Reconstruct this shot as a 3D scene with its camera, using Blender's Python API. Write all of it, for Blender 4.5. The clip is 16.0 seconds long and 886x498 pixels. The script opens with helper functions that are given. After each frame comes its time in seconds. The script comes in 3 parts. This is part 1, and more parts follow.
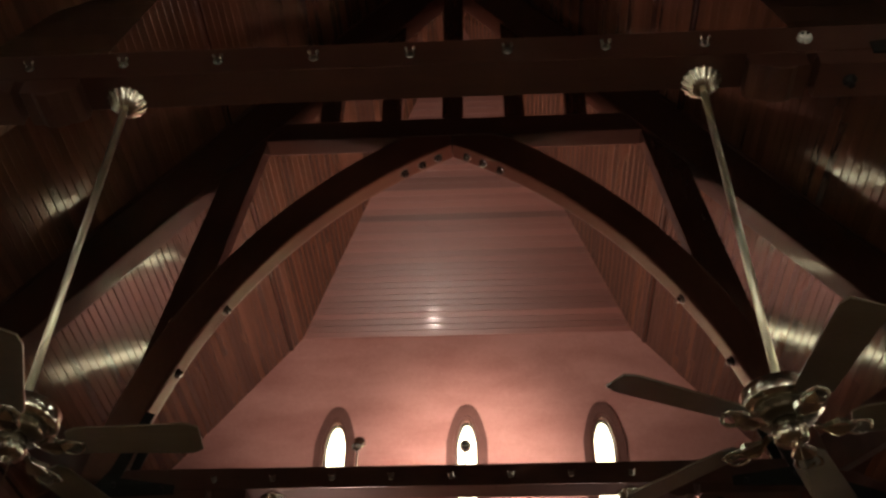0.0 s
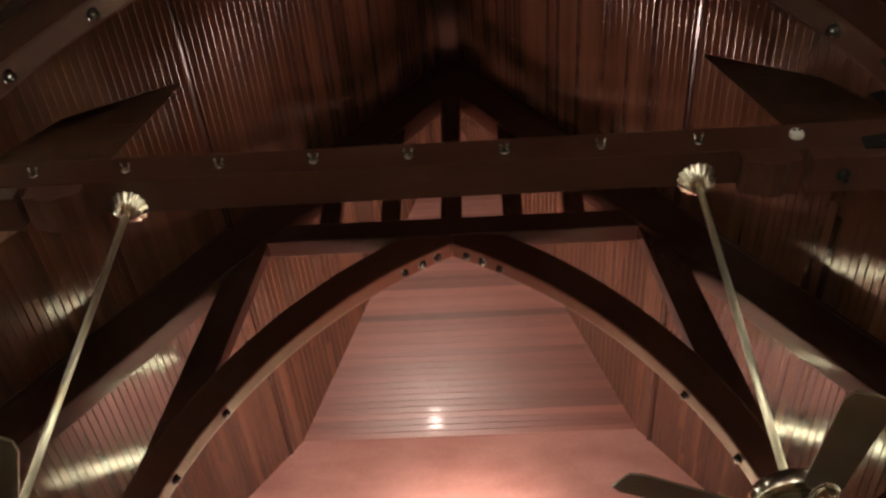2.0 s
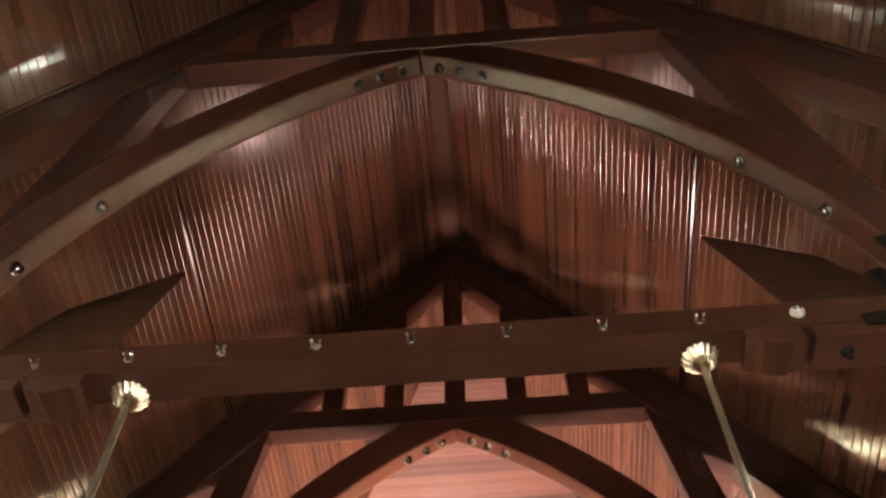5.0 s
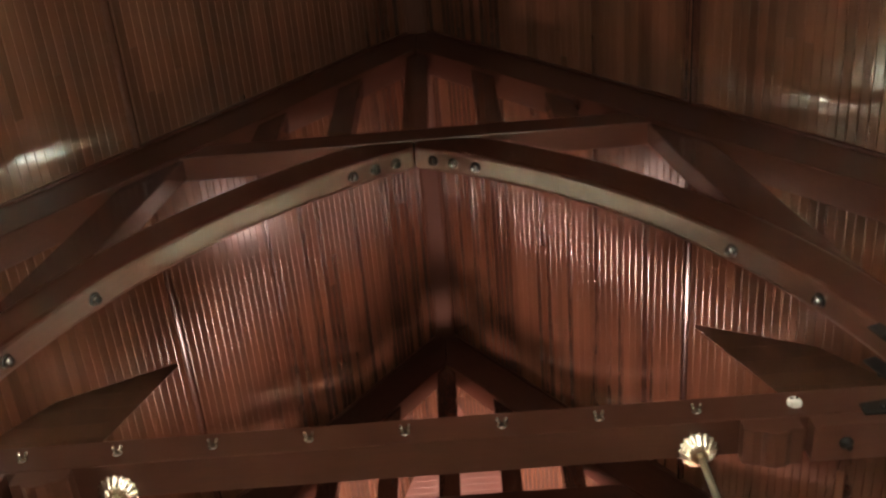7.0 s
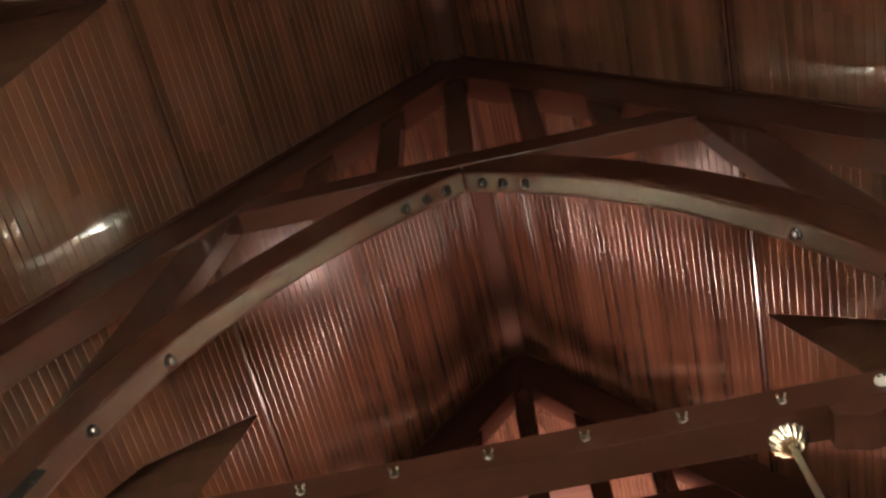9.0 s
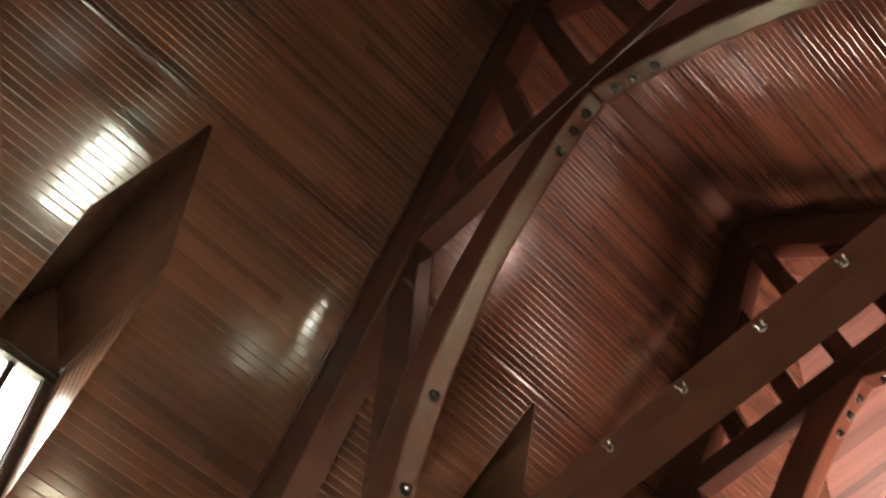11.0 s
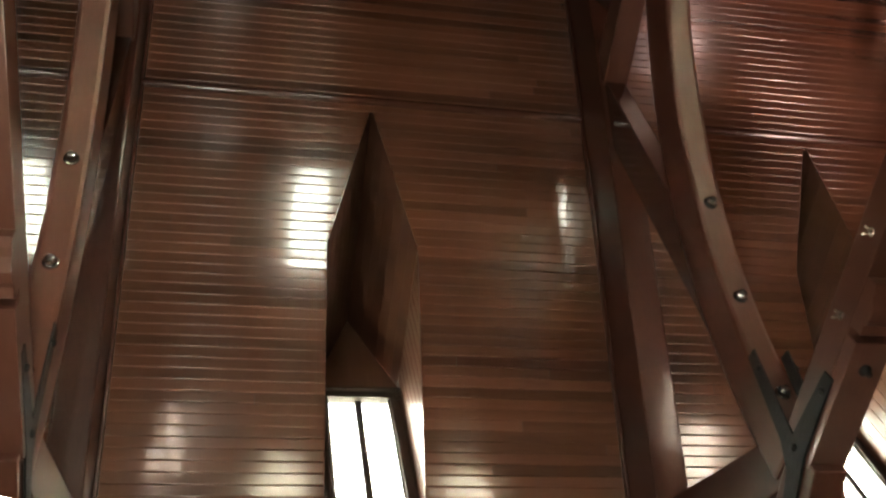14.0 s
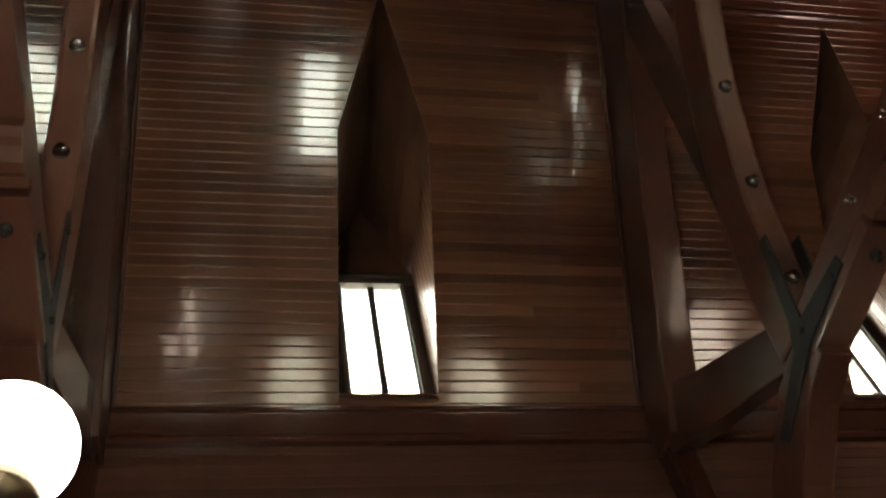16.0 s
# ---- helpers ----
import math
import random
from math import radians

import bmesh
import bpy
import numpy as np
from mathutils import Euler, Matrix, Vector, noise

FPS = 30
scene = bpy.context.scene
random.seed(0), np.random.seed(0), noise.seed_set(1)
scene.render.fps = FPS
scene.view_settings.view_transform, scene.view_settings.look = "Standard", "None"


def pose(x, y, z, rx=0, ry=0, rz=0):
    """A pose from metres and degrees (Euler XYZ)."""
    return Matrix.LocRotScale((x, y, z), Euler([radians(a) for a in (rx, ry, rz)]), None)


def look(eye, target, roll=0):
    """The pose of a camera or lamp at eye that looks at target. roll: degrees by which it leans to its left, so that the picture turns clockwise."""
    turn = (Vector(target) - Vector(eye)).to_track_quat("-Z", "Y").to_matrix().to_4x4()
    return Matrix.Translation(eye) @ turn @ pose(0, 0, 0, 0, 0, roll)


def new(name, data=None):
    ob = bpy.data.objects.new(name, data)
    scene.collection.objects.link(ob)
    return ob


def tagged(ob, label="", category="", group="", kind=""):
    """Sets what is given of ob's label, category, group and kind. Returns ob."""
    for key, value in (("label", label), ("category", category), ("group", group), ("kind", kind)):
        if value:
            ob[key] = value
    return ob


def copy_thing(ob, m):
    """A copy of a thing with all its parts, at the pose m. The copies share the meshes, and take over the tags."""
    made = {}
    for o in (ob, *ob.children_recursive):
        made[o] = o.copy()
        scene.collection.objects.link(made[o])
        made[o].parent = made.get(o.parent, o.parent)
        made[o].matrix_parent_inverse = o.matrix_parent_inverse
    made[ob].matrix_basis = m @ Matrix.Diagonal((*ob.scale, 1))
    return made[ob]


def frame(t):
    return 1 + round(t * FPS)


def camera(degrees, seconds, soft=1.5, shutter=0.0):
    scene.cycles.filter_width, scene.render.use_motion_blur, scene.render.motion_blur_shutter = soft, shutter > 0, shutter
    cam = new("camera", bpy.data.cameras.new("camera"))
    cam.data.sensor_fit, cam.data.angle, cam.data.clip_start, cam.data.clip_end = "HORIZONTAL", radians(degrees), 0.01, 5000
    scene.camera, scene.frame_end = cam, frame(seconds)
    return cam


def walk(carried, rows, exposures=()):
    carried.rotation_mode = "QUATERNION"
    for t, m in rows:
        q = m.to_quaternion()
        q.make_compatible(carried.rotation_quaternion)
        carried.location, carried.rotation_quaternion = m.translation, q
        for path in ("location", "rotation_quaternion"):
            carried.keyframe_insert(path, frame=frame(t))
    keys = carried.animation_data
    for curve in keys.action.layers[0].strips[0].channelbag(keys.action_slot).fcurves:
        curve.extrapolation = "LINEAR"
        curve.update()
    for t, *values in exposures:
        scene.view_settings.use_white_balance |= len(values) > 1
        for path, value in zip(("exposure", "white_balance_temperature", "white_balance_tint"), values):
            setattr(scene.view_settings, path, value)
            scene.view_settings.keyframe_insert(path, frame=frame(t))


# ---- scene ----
from mathutils.geometry import tessellate_polygon

EYE = (0.377, 0.0, 1.6)
PATH = [
    (0.0, 132.02, -0.64, 3.11),
    (0.5, 133.2, -0.22, 3.0),
    (1.0, 134.29, -0.6, 2.94),
    (1.5, 136.43, -0.21, 3.1),
    (2.0, 137.66, -0.07, 3.68),
    (2.5, 139.41, 0.02, 3.91),
    (3.0, 141.42, -0.22, 4.73),
    (3.5, 143.97, 0.03, 4.88),
    (4.0, 145.76, 0.31, 4.86),
    (4.2, 146.24, 0.46, 4.7),
    (6.3, 151.47, 0.27, 4.5),
    (6.5, 152.02, 0.27, 4.51),
    (7.0, 153.27, 0.78, 4.53),
    (7.5, 154.13, 0.5, 4.63),
    (8.0, 154.91, 0.29, 4.87),
    (8.2, 155.18, 0.17, 5.08),
    (10.3, 154.07, 3.61, 33.77),
    (10.5, 154.13, 3.84, 36.56),
    (11.0, 154.21, 4.37, 44.15),
    (11.5, 154.2, 4.42, 51.26),
    (12.0, 154.03, 6.11, 59.8),
    (12.5, 153.87, 7.49, 66.35),
    (13.0, 153.67, 8.81, 73.65),
    (13.5, 153.51, 9.02, 80.8),
    (14.0, 152.24, 8.67, 81.89),
    (14.5, 150.31, 8.69, 82.23),
    (15.0, 147.99, 8.4, 82.22),
    (15.5, 146.43, 7.71, 82.17),
    (16.0, 145.88, 8.3, 82.5),
]
cam = camera(47.6, 16.0, soft=2.6)
walk(cam, [(t, pose(*EYE, rx, ry, rz)) for t, rx, ry, rz in PATH],
     exposures=[(0.0, 1.22), (1.5, 1.9), (2.5, 2.35), (3.5, 3.12), (8.0, 3.52), (12.5, 3.5), (14.5, 3.05), (16.0, 2.25)])

# ---------------------------------------------------------------- sky and lamps
world = bpy.data.worlds.new("sky")
scene.world = world
world.use_nodes = True
wn = world.node_tree
sky = wn.nodes.new("ShaderNodeTexSky")
sky.sky_type, sky.sun_disc = "NISHITA", False
sky.sun_elevation, sky.sun_rotation = radians(60), radians(209)
sky.dust_density, sky.air_density = 6.0, 1.0
wn.nodes["Background"].inputs["Strength"].default_value = 0.15
wn.links.new(sky.outputs["Color"], wn.nodes["Background"].inputs["Color"])


sun_data = bpy.data.lights.new("sun", "SUN")
sun_data.energy, sun_data.angle, sun_data.color = 1.0, radians(8), (1.0, 0.93, 0.82)
sun = new("sun", sun_data)
sun.matrix_world = look((-2.5, -4.6, 9.0), (0, 0, 0))


# glowing backdrop ring that stands in for the daylight outside the windows
haze = bpy.data.materials.new("glowing_backdrop")
haze.use_nodes = True
hb = haze.node_tree.nodes["Principled BSDF"]
hb.inputs["Base Color"].default_value = (0.6, 0.62, 0.62, 1)
hb.inputs["Emission Color"].default_value = (1.0, 0.985, 0.78, 1)
hb.inputs["Emission Strength"].default_value = 2.6
bm = bmesh.new()
rings = [[bm.verts.new((45 * math.cos(2 * math.pi * i / 48), 45 * math.sin(2 * math.pi * i / 48), z)) for i in range(48)] for z in (-0.3, 62.0)]
for i in range(48):
    bm.faces.new((rings[0][i], rings[0][(i + 1) % 48], rings[1][(i + 1) % 48], rings[1][i]))
haze_mesh = bpy.data.meshes.new("backdrop")
bm.to_mesh(haze_mesh)
bm.free()
haze_mesh.materials.append(haze)
tagged(new("backdrop", haze_mesh), "glowing backdrop that stands in for daylight far outside the windows", "backdrop", kind="structure")


def lamp(name, kind, m, watts, colour, size=0.05, **more):
    data = bpy.data.lights.new(name, kind)
    data.energy, data.color = watts, colour
    data.shadow_soft_size = size
    for key, value in more.items():
        if key == "angle":
            data.spot_size = value
        if key == "blend":
            data.spot_blend = value
    ob = new(name, data)
    ob.matrix_world = m
    return ob


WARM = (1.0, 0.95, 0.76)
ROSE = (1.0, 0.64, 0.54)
# only the left globe is in view; the right-hand one is its added mirror
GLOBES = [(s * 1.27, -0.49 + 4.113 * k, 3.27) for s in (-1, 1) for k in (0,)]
ADDED_UPLIGHTS = [(-1.5, 9.1, 3.24), (1.5, 9.1, 3.24)]   # added, unseen: tall uplighters that light the bay's roof from the chancel
SPOTS = [(-0.77, 7.33, 5.95), (0.12, 7.33, 5.93)]
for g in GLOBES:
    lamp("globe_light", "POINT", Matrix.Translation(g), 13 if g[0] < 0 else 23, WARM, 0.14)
# helper spots, added to brighten the ceiling boards of the bay ahead
for g, watts in zip(ADDED_UPLIGHTS, (215, 60)):
    lamp("added_uplight", "SPOT", look((g[0], g[1], g[2] + 0.05), (-0.5 * g[0], 5.5, 12.0)), watts, ROSE, 0.5, angle=radians(54), blend=0.8)
AIMS = ((-0.2, 11.0, 10.3), (0.05, 11.2, 7.75))
for sp, aim, watts, wide in zip(SPOTS, AIMS, (300, 620), (105, 46)):
    lamp("spot_light", "SPOT", look((sp[0], sp[1] + 0.12, sp[2] + 0.09), aim), watts, (1.0, 0.78, 0.66), 0.04, angle=radians(wide), blend=1.0)


# ---------------------------------------------------------------- materials
def nodes_of(name):
    m = bpy.data.materials.new(name)
    m.use_nodes = True
    nt = m.node_tree
    return m, nt, nt.nodes["Principled BSDF"]


def wood(name, dark, light, rough, coat=0.0, grain=(1.0, 1.0, 1.0), scale=6.0, vary="object", bump=0.006, spread=0.16):
    """Varnished wood: long grain, blotches, and a tone of its own for each piece. grain stretches the noise along one axis."""
    m, nt, b = nodes_of(name)
    L, N = nt.links.new, nt.nodes.new
    tc, mp = N("ShaderNodeTexCoord"), N("ShaderNodeMapping")
    mp.inputs["Scale"].default_value = grain
    L(tc.outputs["Object"], mp.inputs["Vector"])
    fine, wide = N("ShaderNodeTexNoise"), N("ShaderNodeTexNoise")
    fine.inputs["Scale"].default_value, fine.inputs["Detail"].default_value = scale * 6, 6
    wide.inputs["Scale"].default_value, wide.inputs["Detail"].default_value = scale * 0.16, 4
    off = N("ShaderNodeVectorMath")
    off.operation = "ADD"
    L(mp.outputs["Vector"], off.inputs[0])
    if vary == "object":
        rnd = N("ShaderNodeObjectInfo").outputs["Random"]
    else:
        rnd = N("ShaderNodeNewGeometry").outputs["Random Per Island"]
    mul = N("ShaderNodeMath")
    mul.operation = "MULTIPLY"
    mul.inputs[1].default_value = 37.0
    L(rnd, mul.inputs[0])
    L(mul.outputs[0], off.inputs[1])
    for n in (fine, wide):
        L(off.outputs[0], n.inputs["Vector"])
    mix = N("ShaderNodeMath")
    mix.operation = "MULTIPLY_ADD"
    mix.inputs[1].default_value = 0.25
    L(fine.outputs["Fac"], mix.inputs[0])
    half = N("ShaderNodeMath")
    half.operation = "MULTIPLY"
    half.inputs[1].default_value = 0.75
    L(wide.outputs["Fac"], half.inputs[0])
    L(half.outputs[0], mix.inputs[2])
    tone = N("ShaderNodeMath")
    tone.operation = "MULTIPLY_ADD"
    tone.inputs[1].default_value = spread
    L(rnd, tone.inputs[0])
    L(mix.outputs[0], tone.inputs[2])
    if vary == "island":
        band, spread_out = N("ShaderNodeTexNoise"), N("ShaderNodeMath")
        band.inputs["Scale"].default_value, band.inputs["Detail"].default_value = 0.45, 3
        L(mp.outputs["Vector"], band.inputs["Vector"])
        spread_out.operation = "MULTIPLY_ADD"
        spread_out.inputs[1].default_value, spread_out.inputs[2].default_value = 0.7, -0.36
        L(band.outputs["Fac"], spread_out.inputs[0])
        both = N("ShaderNodeMath")
        L(tone.outputs[0], both.inputs[0])
        L(spread_out.outputs[0], both.inputs[1])
        tone = both
    ramp = N("ShaderNodeValToRGB")
    ramp.color_ramp.elements[0].position, ramp.color_ramp.elements[1].position = 0.35, 0.95
    ramp.color_ramp.elements[0].color, ramp.color_ramp.elements[1].color = (*dark, 1), (*light, 1)
    L(tone.outputs[0], ramp.inputs["Fac"])
    L(ramp.outputs["Color"], b.inputs["Base Color"])
    rr = N("ShaderNodeMapRange")
    rr.inputs["To Min"].default_value, rr.inputs["To Max"].default_value = rough * 0.92, rough * 1.12
    L(wide.outputs["Fac"], rr.inputs["Value"])
    L(rr.outputs[0], b.inputs["Roughness"])
    b.inputs["Coat Weight"].default_value, b.inputs["Coat Roughness"].default_value = coat, 0.07
    if not bump:
        return m
    bp = N("ShaderNodeBump")
    bp.inputs["Strength"].default_value, bp.inputs["Distance"].default_value = bump, 0.01
    L(fine.outputs["Fac"], bp.inputs["Height"])
    L(bp.outputs["Normal"], b.inputs["Normal"])
    return m


def metal(name, colour, rough, metallic=1.0, bump=0.0):
    m, nt, b = nodes_of(name)
    L, N = nt.links.new, nt.nodes.new
    b.inputs["Metallic"].default_value = metallic
    n = N("ShaderNodeTexNoise")
    n.inputs["Scale"].default_value, n.inputs["Detail"].default_value = 40, 5
    ramp = N("ShaderNodeValToRGB")
    ramp.color_ramp.elements[0].color = (*[c * 0.88 for c in colour], 1)
    ramp.color_ramp.elements[1].color = (*colour, 1)
    tc = N("ShaderNodeTexCoord")
    L(tc.outputs["Object"], n.inputs["Vector"])
    L(n.outputs["Fac"], ramp.inputs["Fac"])
    L(ramp.outputs["Color"], b.inputs["Base Color"])
    rr = N("ShaderNodeMapRange")
    rr.inputs["To Min"].default_value, rr.inputs["To Max"].default_value = rough * 0.9, rough * 1.15
    L(n.outputs["Fac"], rr.inputs["Value"])
    L(rr.outputs[0], b.inputs["Roughness"])
    if bump:
        bp = N("ShaderNodeBump")
        bp.inputs["Strength"].default_value, bp.inputs["Distance"].default_value = bump, 0.005
        L(n.outputs["Fac"], bp.inputs["Height"])
        L(bp.outputs["Normal"], b.inputs["Normal"])
    return m


def plaster(name, dark, light, rough=0.6):
    m, nt, b = nodes_of(name)
    L, N = nt.links.new, nt.nodes.new
    tc = N("ShaderNodeTexCoord")
    a, c = N("ShaderNodeTexNoise"), N("ShaderNodeTexNoise")
    a.inputs["Scale"].default_value, a.inputs["Detail"].default_value = 1.4, 6
    c.inputs["Scale"].default_value, c.inputs["Detail"].default_value = 22, 5
    mp = N("ShaderNodeMapping")
    mp.inputs["Scale"].default_value = (0.6, 1, 1.6)
    L(tc.outputs["Object"], mp.inputs["Vector"])
    L(mp.outputs["Vector"], a.inputs["Vector"])
    L(tc.outputs["Object"], c.inputs["Vector"])
    add = N("ShaderNodeMath")
    add.operation = "MULTIPLY_ADD"
    add.inputs[1].default_value = 0.25
    L(c.outputs["Fac"], add.inputs[0])
    L(a.outputs["Fac"], add.inputs[2])
    ramp = N("ShaderNodeValToRGB")
    ramp.color_ramp.elements[0].position, ramp.color_ramp.elements[1].position = 0.42, 0.8
    ramp.color_ramp.elements[0].color, ramp.color_ramp.elements[1].color = (*dark, 1), (*light, 1)
    L(add.outputs[0], ramp.inputs["Fac"])
    L(ramp.outputs["Color"], b.inputs["Base Color"])
    b.inputs["Roughness"].default_value = rough
    bp = N("ShaderNodeBump")
    bp.inputs["Strength"].default_value, bp.inputs["Distance"].default_value = 0.4, 0.01
    L(c.outputs["Fac"], bp.inputs["Height"])
    L(bp.outputs["Normal"], b.inputs["Normal"])
    return m


BEAM = wood("beam_wood", (0.028, 0.0105, 0.007), (0.1, 0.038, 0.025), 0.3, 0.2, (0.35, 3, 3), 4.0, bump=0.0)
BEAM_Y = wood("beam_wood_along", (0.028, 0.0105, 0.007), (0.1, 0.038, 0.025), 0.16, 0.3, (3, 0.35, 3), 4.0, bump=0.0)
BEAM_Z = wood("beam_wood_upright", (0.028, 0.0105, 0.007), (0.1, 0.038, 0.025), 0.16, 0.3, (3, 3, 0.35), 4.0, bump=0.0)
BRACE = wood("brace_wood", (0.028, 0.0105, 0.007), (0.14, 0.048, 0.032), 0.31, 0.05, (1.0, 3, 0.7), 3.0, bump=0.0)
BEAM_D = wood("beam_wood_slanting", (0.028, 0.0105, 0.007), (0.1, 0.038, 0.025), 0.36, 0.4, (1.0, 3, 0.7), 3.0, bump=0.0)
BOARD = wood("board_wood", (0.056, 0.023, 0.0145), (0.165, 0.07, 0.041), 0.14, 1.0, (6, 0.25, 6), 3.0, "island", spread=0.26)
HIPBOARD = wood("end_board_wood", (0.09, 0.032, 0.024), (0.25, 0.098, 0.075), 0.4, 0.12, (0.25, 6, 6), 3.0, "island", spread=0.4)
RIDGEWOOD = wood("ridge_wood", (0.045, 0.017, 0.01), (0.11, 0.042, 0.025), 0.6, 0.0, (6, 0.25, 6), 3.0)
BRACE.node_tree.nodes["Principled BSDF"].inputs["Coat Roughness"].default_value = 0.18
BRACE.node_tree.nodes["Principled BSDF"].inputs["Specular IOR Level"].default_value = 0.6
BRACE.node_tree.nodes["Principled BSDF"].inputs["Specular Tint"].default_value = (1.0, 0.8, 0.62, 1)
for satin in (BEAM_D, RIDGEWOOD):
    satin.node_tree.nodes["Principled BSDF"].inputs["Specular IOR Level"].default_value = 0.2
LINING = wood("lining_wood", (0.05, 0.021, 0.013), (0.15, 0.068, 0.043), 0.3, 0.3, (6, 6, 0.3), 3.0, "island")
WALLBOARD = wood("wall_board_wood", (0.045, 0.02, 0.013), (0.13, 0.06, 0.04), 0.3, 0.4, (6, 0.25, 6), 3.0)
BLADE = wood("fan_blade_wood", (0.05, 0.035, 0.022), (0.14, 0.1, 0.068), 0.34, 0.6, (0.4, 5, 5), 5.0)
FRAMEWOOD = wood("window_frame_wood", (0.02, 0.014, 0.01), (0.06, 0.04, 0.028), 0.4, 0.2, (4, 4, 0.4), 5.0)
BRASS = metal("aged_brass", (0.7, 0.66, 0.55), 0.22)
RODBRASS = metal("satin_brass", (0.9, 0.86, 0.7), 0.36)
AGEDBRASS = metal("antique_brass", (0.56, 0.53, 0.43), 0.2)
DARKBRASS = metal("dark_bronze", (0.16, 0.13, 0.09), 0.3)
STEEL = metal("dull_steel", (0.62, 0.6, 0.56), 0.22)
HOOKSTEEL = metal("worn_steel", (0.7, 0.68, 0.62), 0.25)
BOLTSTEEL = metal("dark_bolt_steel", (0.22, 0.22, 0.21), 0.2)
IRON = metal("black_iron", (0.016, 0.015, 0.014), 0.5, 0.2, 0.4)
IRON.node_tree.nodes["Principled BSDF"].inputs["Specular IOR Level"].default_value = 0.15
WALLPINK = plaster("end_wall_plaster", (0.36, 0.165, 0.14), (0.5, 0.265, 0.23))
SURROUND = plaster("window_surround_stone", (0.09, 0.038, 0.032), (0.16, 0.075, 0.06))
FLOORMAT = wood("floor_wood", (0.08, 0.04, 0.02), (0.2, 0.11, 0.06), 0.35, 0.2, (6, 0.3, 6), 3.0)
PORCELAIN = metal("white_porcelain", (0.75, 0.73, 0.68), 0.2, 0.0)

GLASS, gnt, gb = nodes_of("window_glass")
gb.inputs["Base Color"].default_value = (0.95, 0.97, 0.97, 1)
gb.inputs["Roughness"].default_value, gb.inputs["Transmission Weight"].default_value, gb.inputs["IOR"].default_value = 0.05, 1.0, 1.02

# tint put in to weaken and yellow the lancets' reflections on the boards
AMBERGLASS, ant, ab = nodes_of("amber_window_glass")
ab.inputs["Base Color"].default_value = (0.75, 0.66, 0.5, 1)
ab.inputs["Roughness"].default_value, ab.inputs["Transmission Weight"].default_value, ab.inputs["IOR"].default_value = 0.05, 1.0, 1.02

ROSEGLASS, rnt, rb = nodes_of("rose_stained_glass")
rb.inputs["Base Color"].default_value = (0.9, 0.42, 0.42, 1)
rb.inputs["Roughness"].default_value, rb.inputs["Transmission Weight"].default_value, rb.inputs["IOR"].default_value = 0.05, 1.0, 1.02

# greyed to dim the side windows' reflections in the ceiling
DIMMEDGLASS, dnt, db = nodes_of("dimmed_window_glass")
db.inputs["Base Color"].default_value = (0.8, 0.75, 0.66, 1)
db.inputs["Roughness"].default_value, db.inputs["Transmission Weight"].default_value, db.inputs["IOR"].default_value = 0.05, 1.0, 1.02

PALEROSE, pnt, pb = nodes_of("pale_rose_glass")
pb.inputs["Base Color"].default_value = (0.92, 0.78, 0.76, 1)
pb.inputs["Roughness"].default_value, pb.inputs["Transmission Weight"].default_value, pb.inputs["IOR"].default_value = 0.05, 1.0, 1.02

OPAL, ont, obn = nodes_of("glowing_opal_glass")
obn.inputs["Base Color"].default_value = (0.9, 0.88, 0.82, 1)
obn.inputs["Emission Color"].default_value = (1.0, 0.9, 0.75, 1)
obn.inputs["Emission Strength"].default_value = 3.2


# ---------------------------------------------------------------- mesh helpers
def part(name, bm, material, parent=None, label=""):
    me = bpy.data.meshes.new(name)
    bm.to_mesh(me)
    bm.free()
    me.materials.append(material)
    ob = new(name, me)
    ob.parent = parent
    if label:
        tagged(ob, label)
    return ob


def smooth(ob):
    for p in ob.data.polygons:
        p.use_smooth = True
    return ob


def bevelled(bm, width, segments=2):
    edges = [e for e in bm.edges if len(e.link_faces) == 2 and e.calc_face_angle(0) > 0.6]
    if width:
        bmesh.ops.bevel(bm, geom=edges, offset=width, segments=segments, profile=0.6, affect="EDGES", clamp_overlap=True)
    for f in bm.faces:
        f.smooth = True
    for e in bm.edges:
        e.smooth = len(e.link_faces) == 2 and e.calc_face_angle(9) < 0.25
    return bm


def prism(points, y0, y1, bevel=0.012):
    """A beam: an outline in the x-z plane, drawn out from y0 to y1."""
    bm = bmesh.new()
    a = [bm.verts.new((x, y0, z)) for x, z in points]
    b = [bm.verts.new((x, y1, z)) for x, z in points]
    n = len(points)
    bm.faces.new(a)
    bm.faces.new(b[::-1])
    for i in range(n):
        bm.faces.new((a[i], b[i], b[(i + 1) % n], a[(i + 1) % n]))
    bmesh.ops.recalc_face_normals(bm, faces=bm.faces)
    return bevelled(bm, bevel)


def box(x0, x1, y0, y1, z0, z1, bevel=0.006):
    return prism([(x0, z0), (x1, z0), (x1, z1), (x0, z1)], y0, y1, bevel)


def lathe(profile, steps=24, m=None, flutes=0, depth=0.0):
    """A turned body round z from (radius, height) pairs, if wanted with flutes."""
    bm = bmesh.new()
    rings = []
    for r, z in profile:
        ring = []
        for i in range(steps):
            a = 2 * math.pi * i / steps
            rr = r * (1 + (depth * math.cos(flutes * a) if flutes else 0))
            ring.append(bm.verts.new((rr * math.cos(a), rr * math.sin(a), z)))
        rings.append(ring)
    for p, q in zip(rings, rings[1:]):
        for i in range(steps):
            bm.faces.new((p[i], p[(i + 1) % steps], q[(i + 1) % steps], q[i]))
    bm.faces.new(rings[0][::-1])
    bm.faces.new(rings[-1])
    if m is not None:
        bm.transform(m)
    bmesh.ops.recalc_face_normals(bm, faces=bm.faces)
    return bm


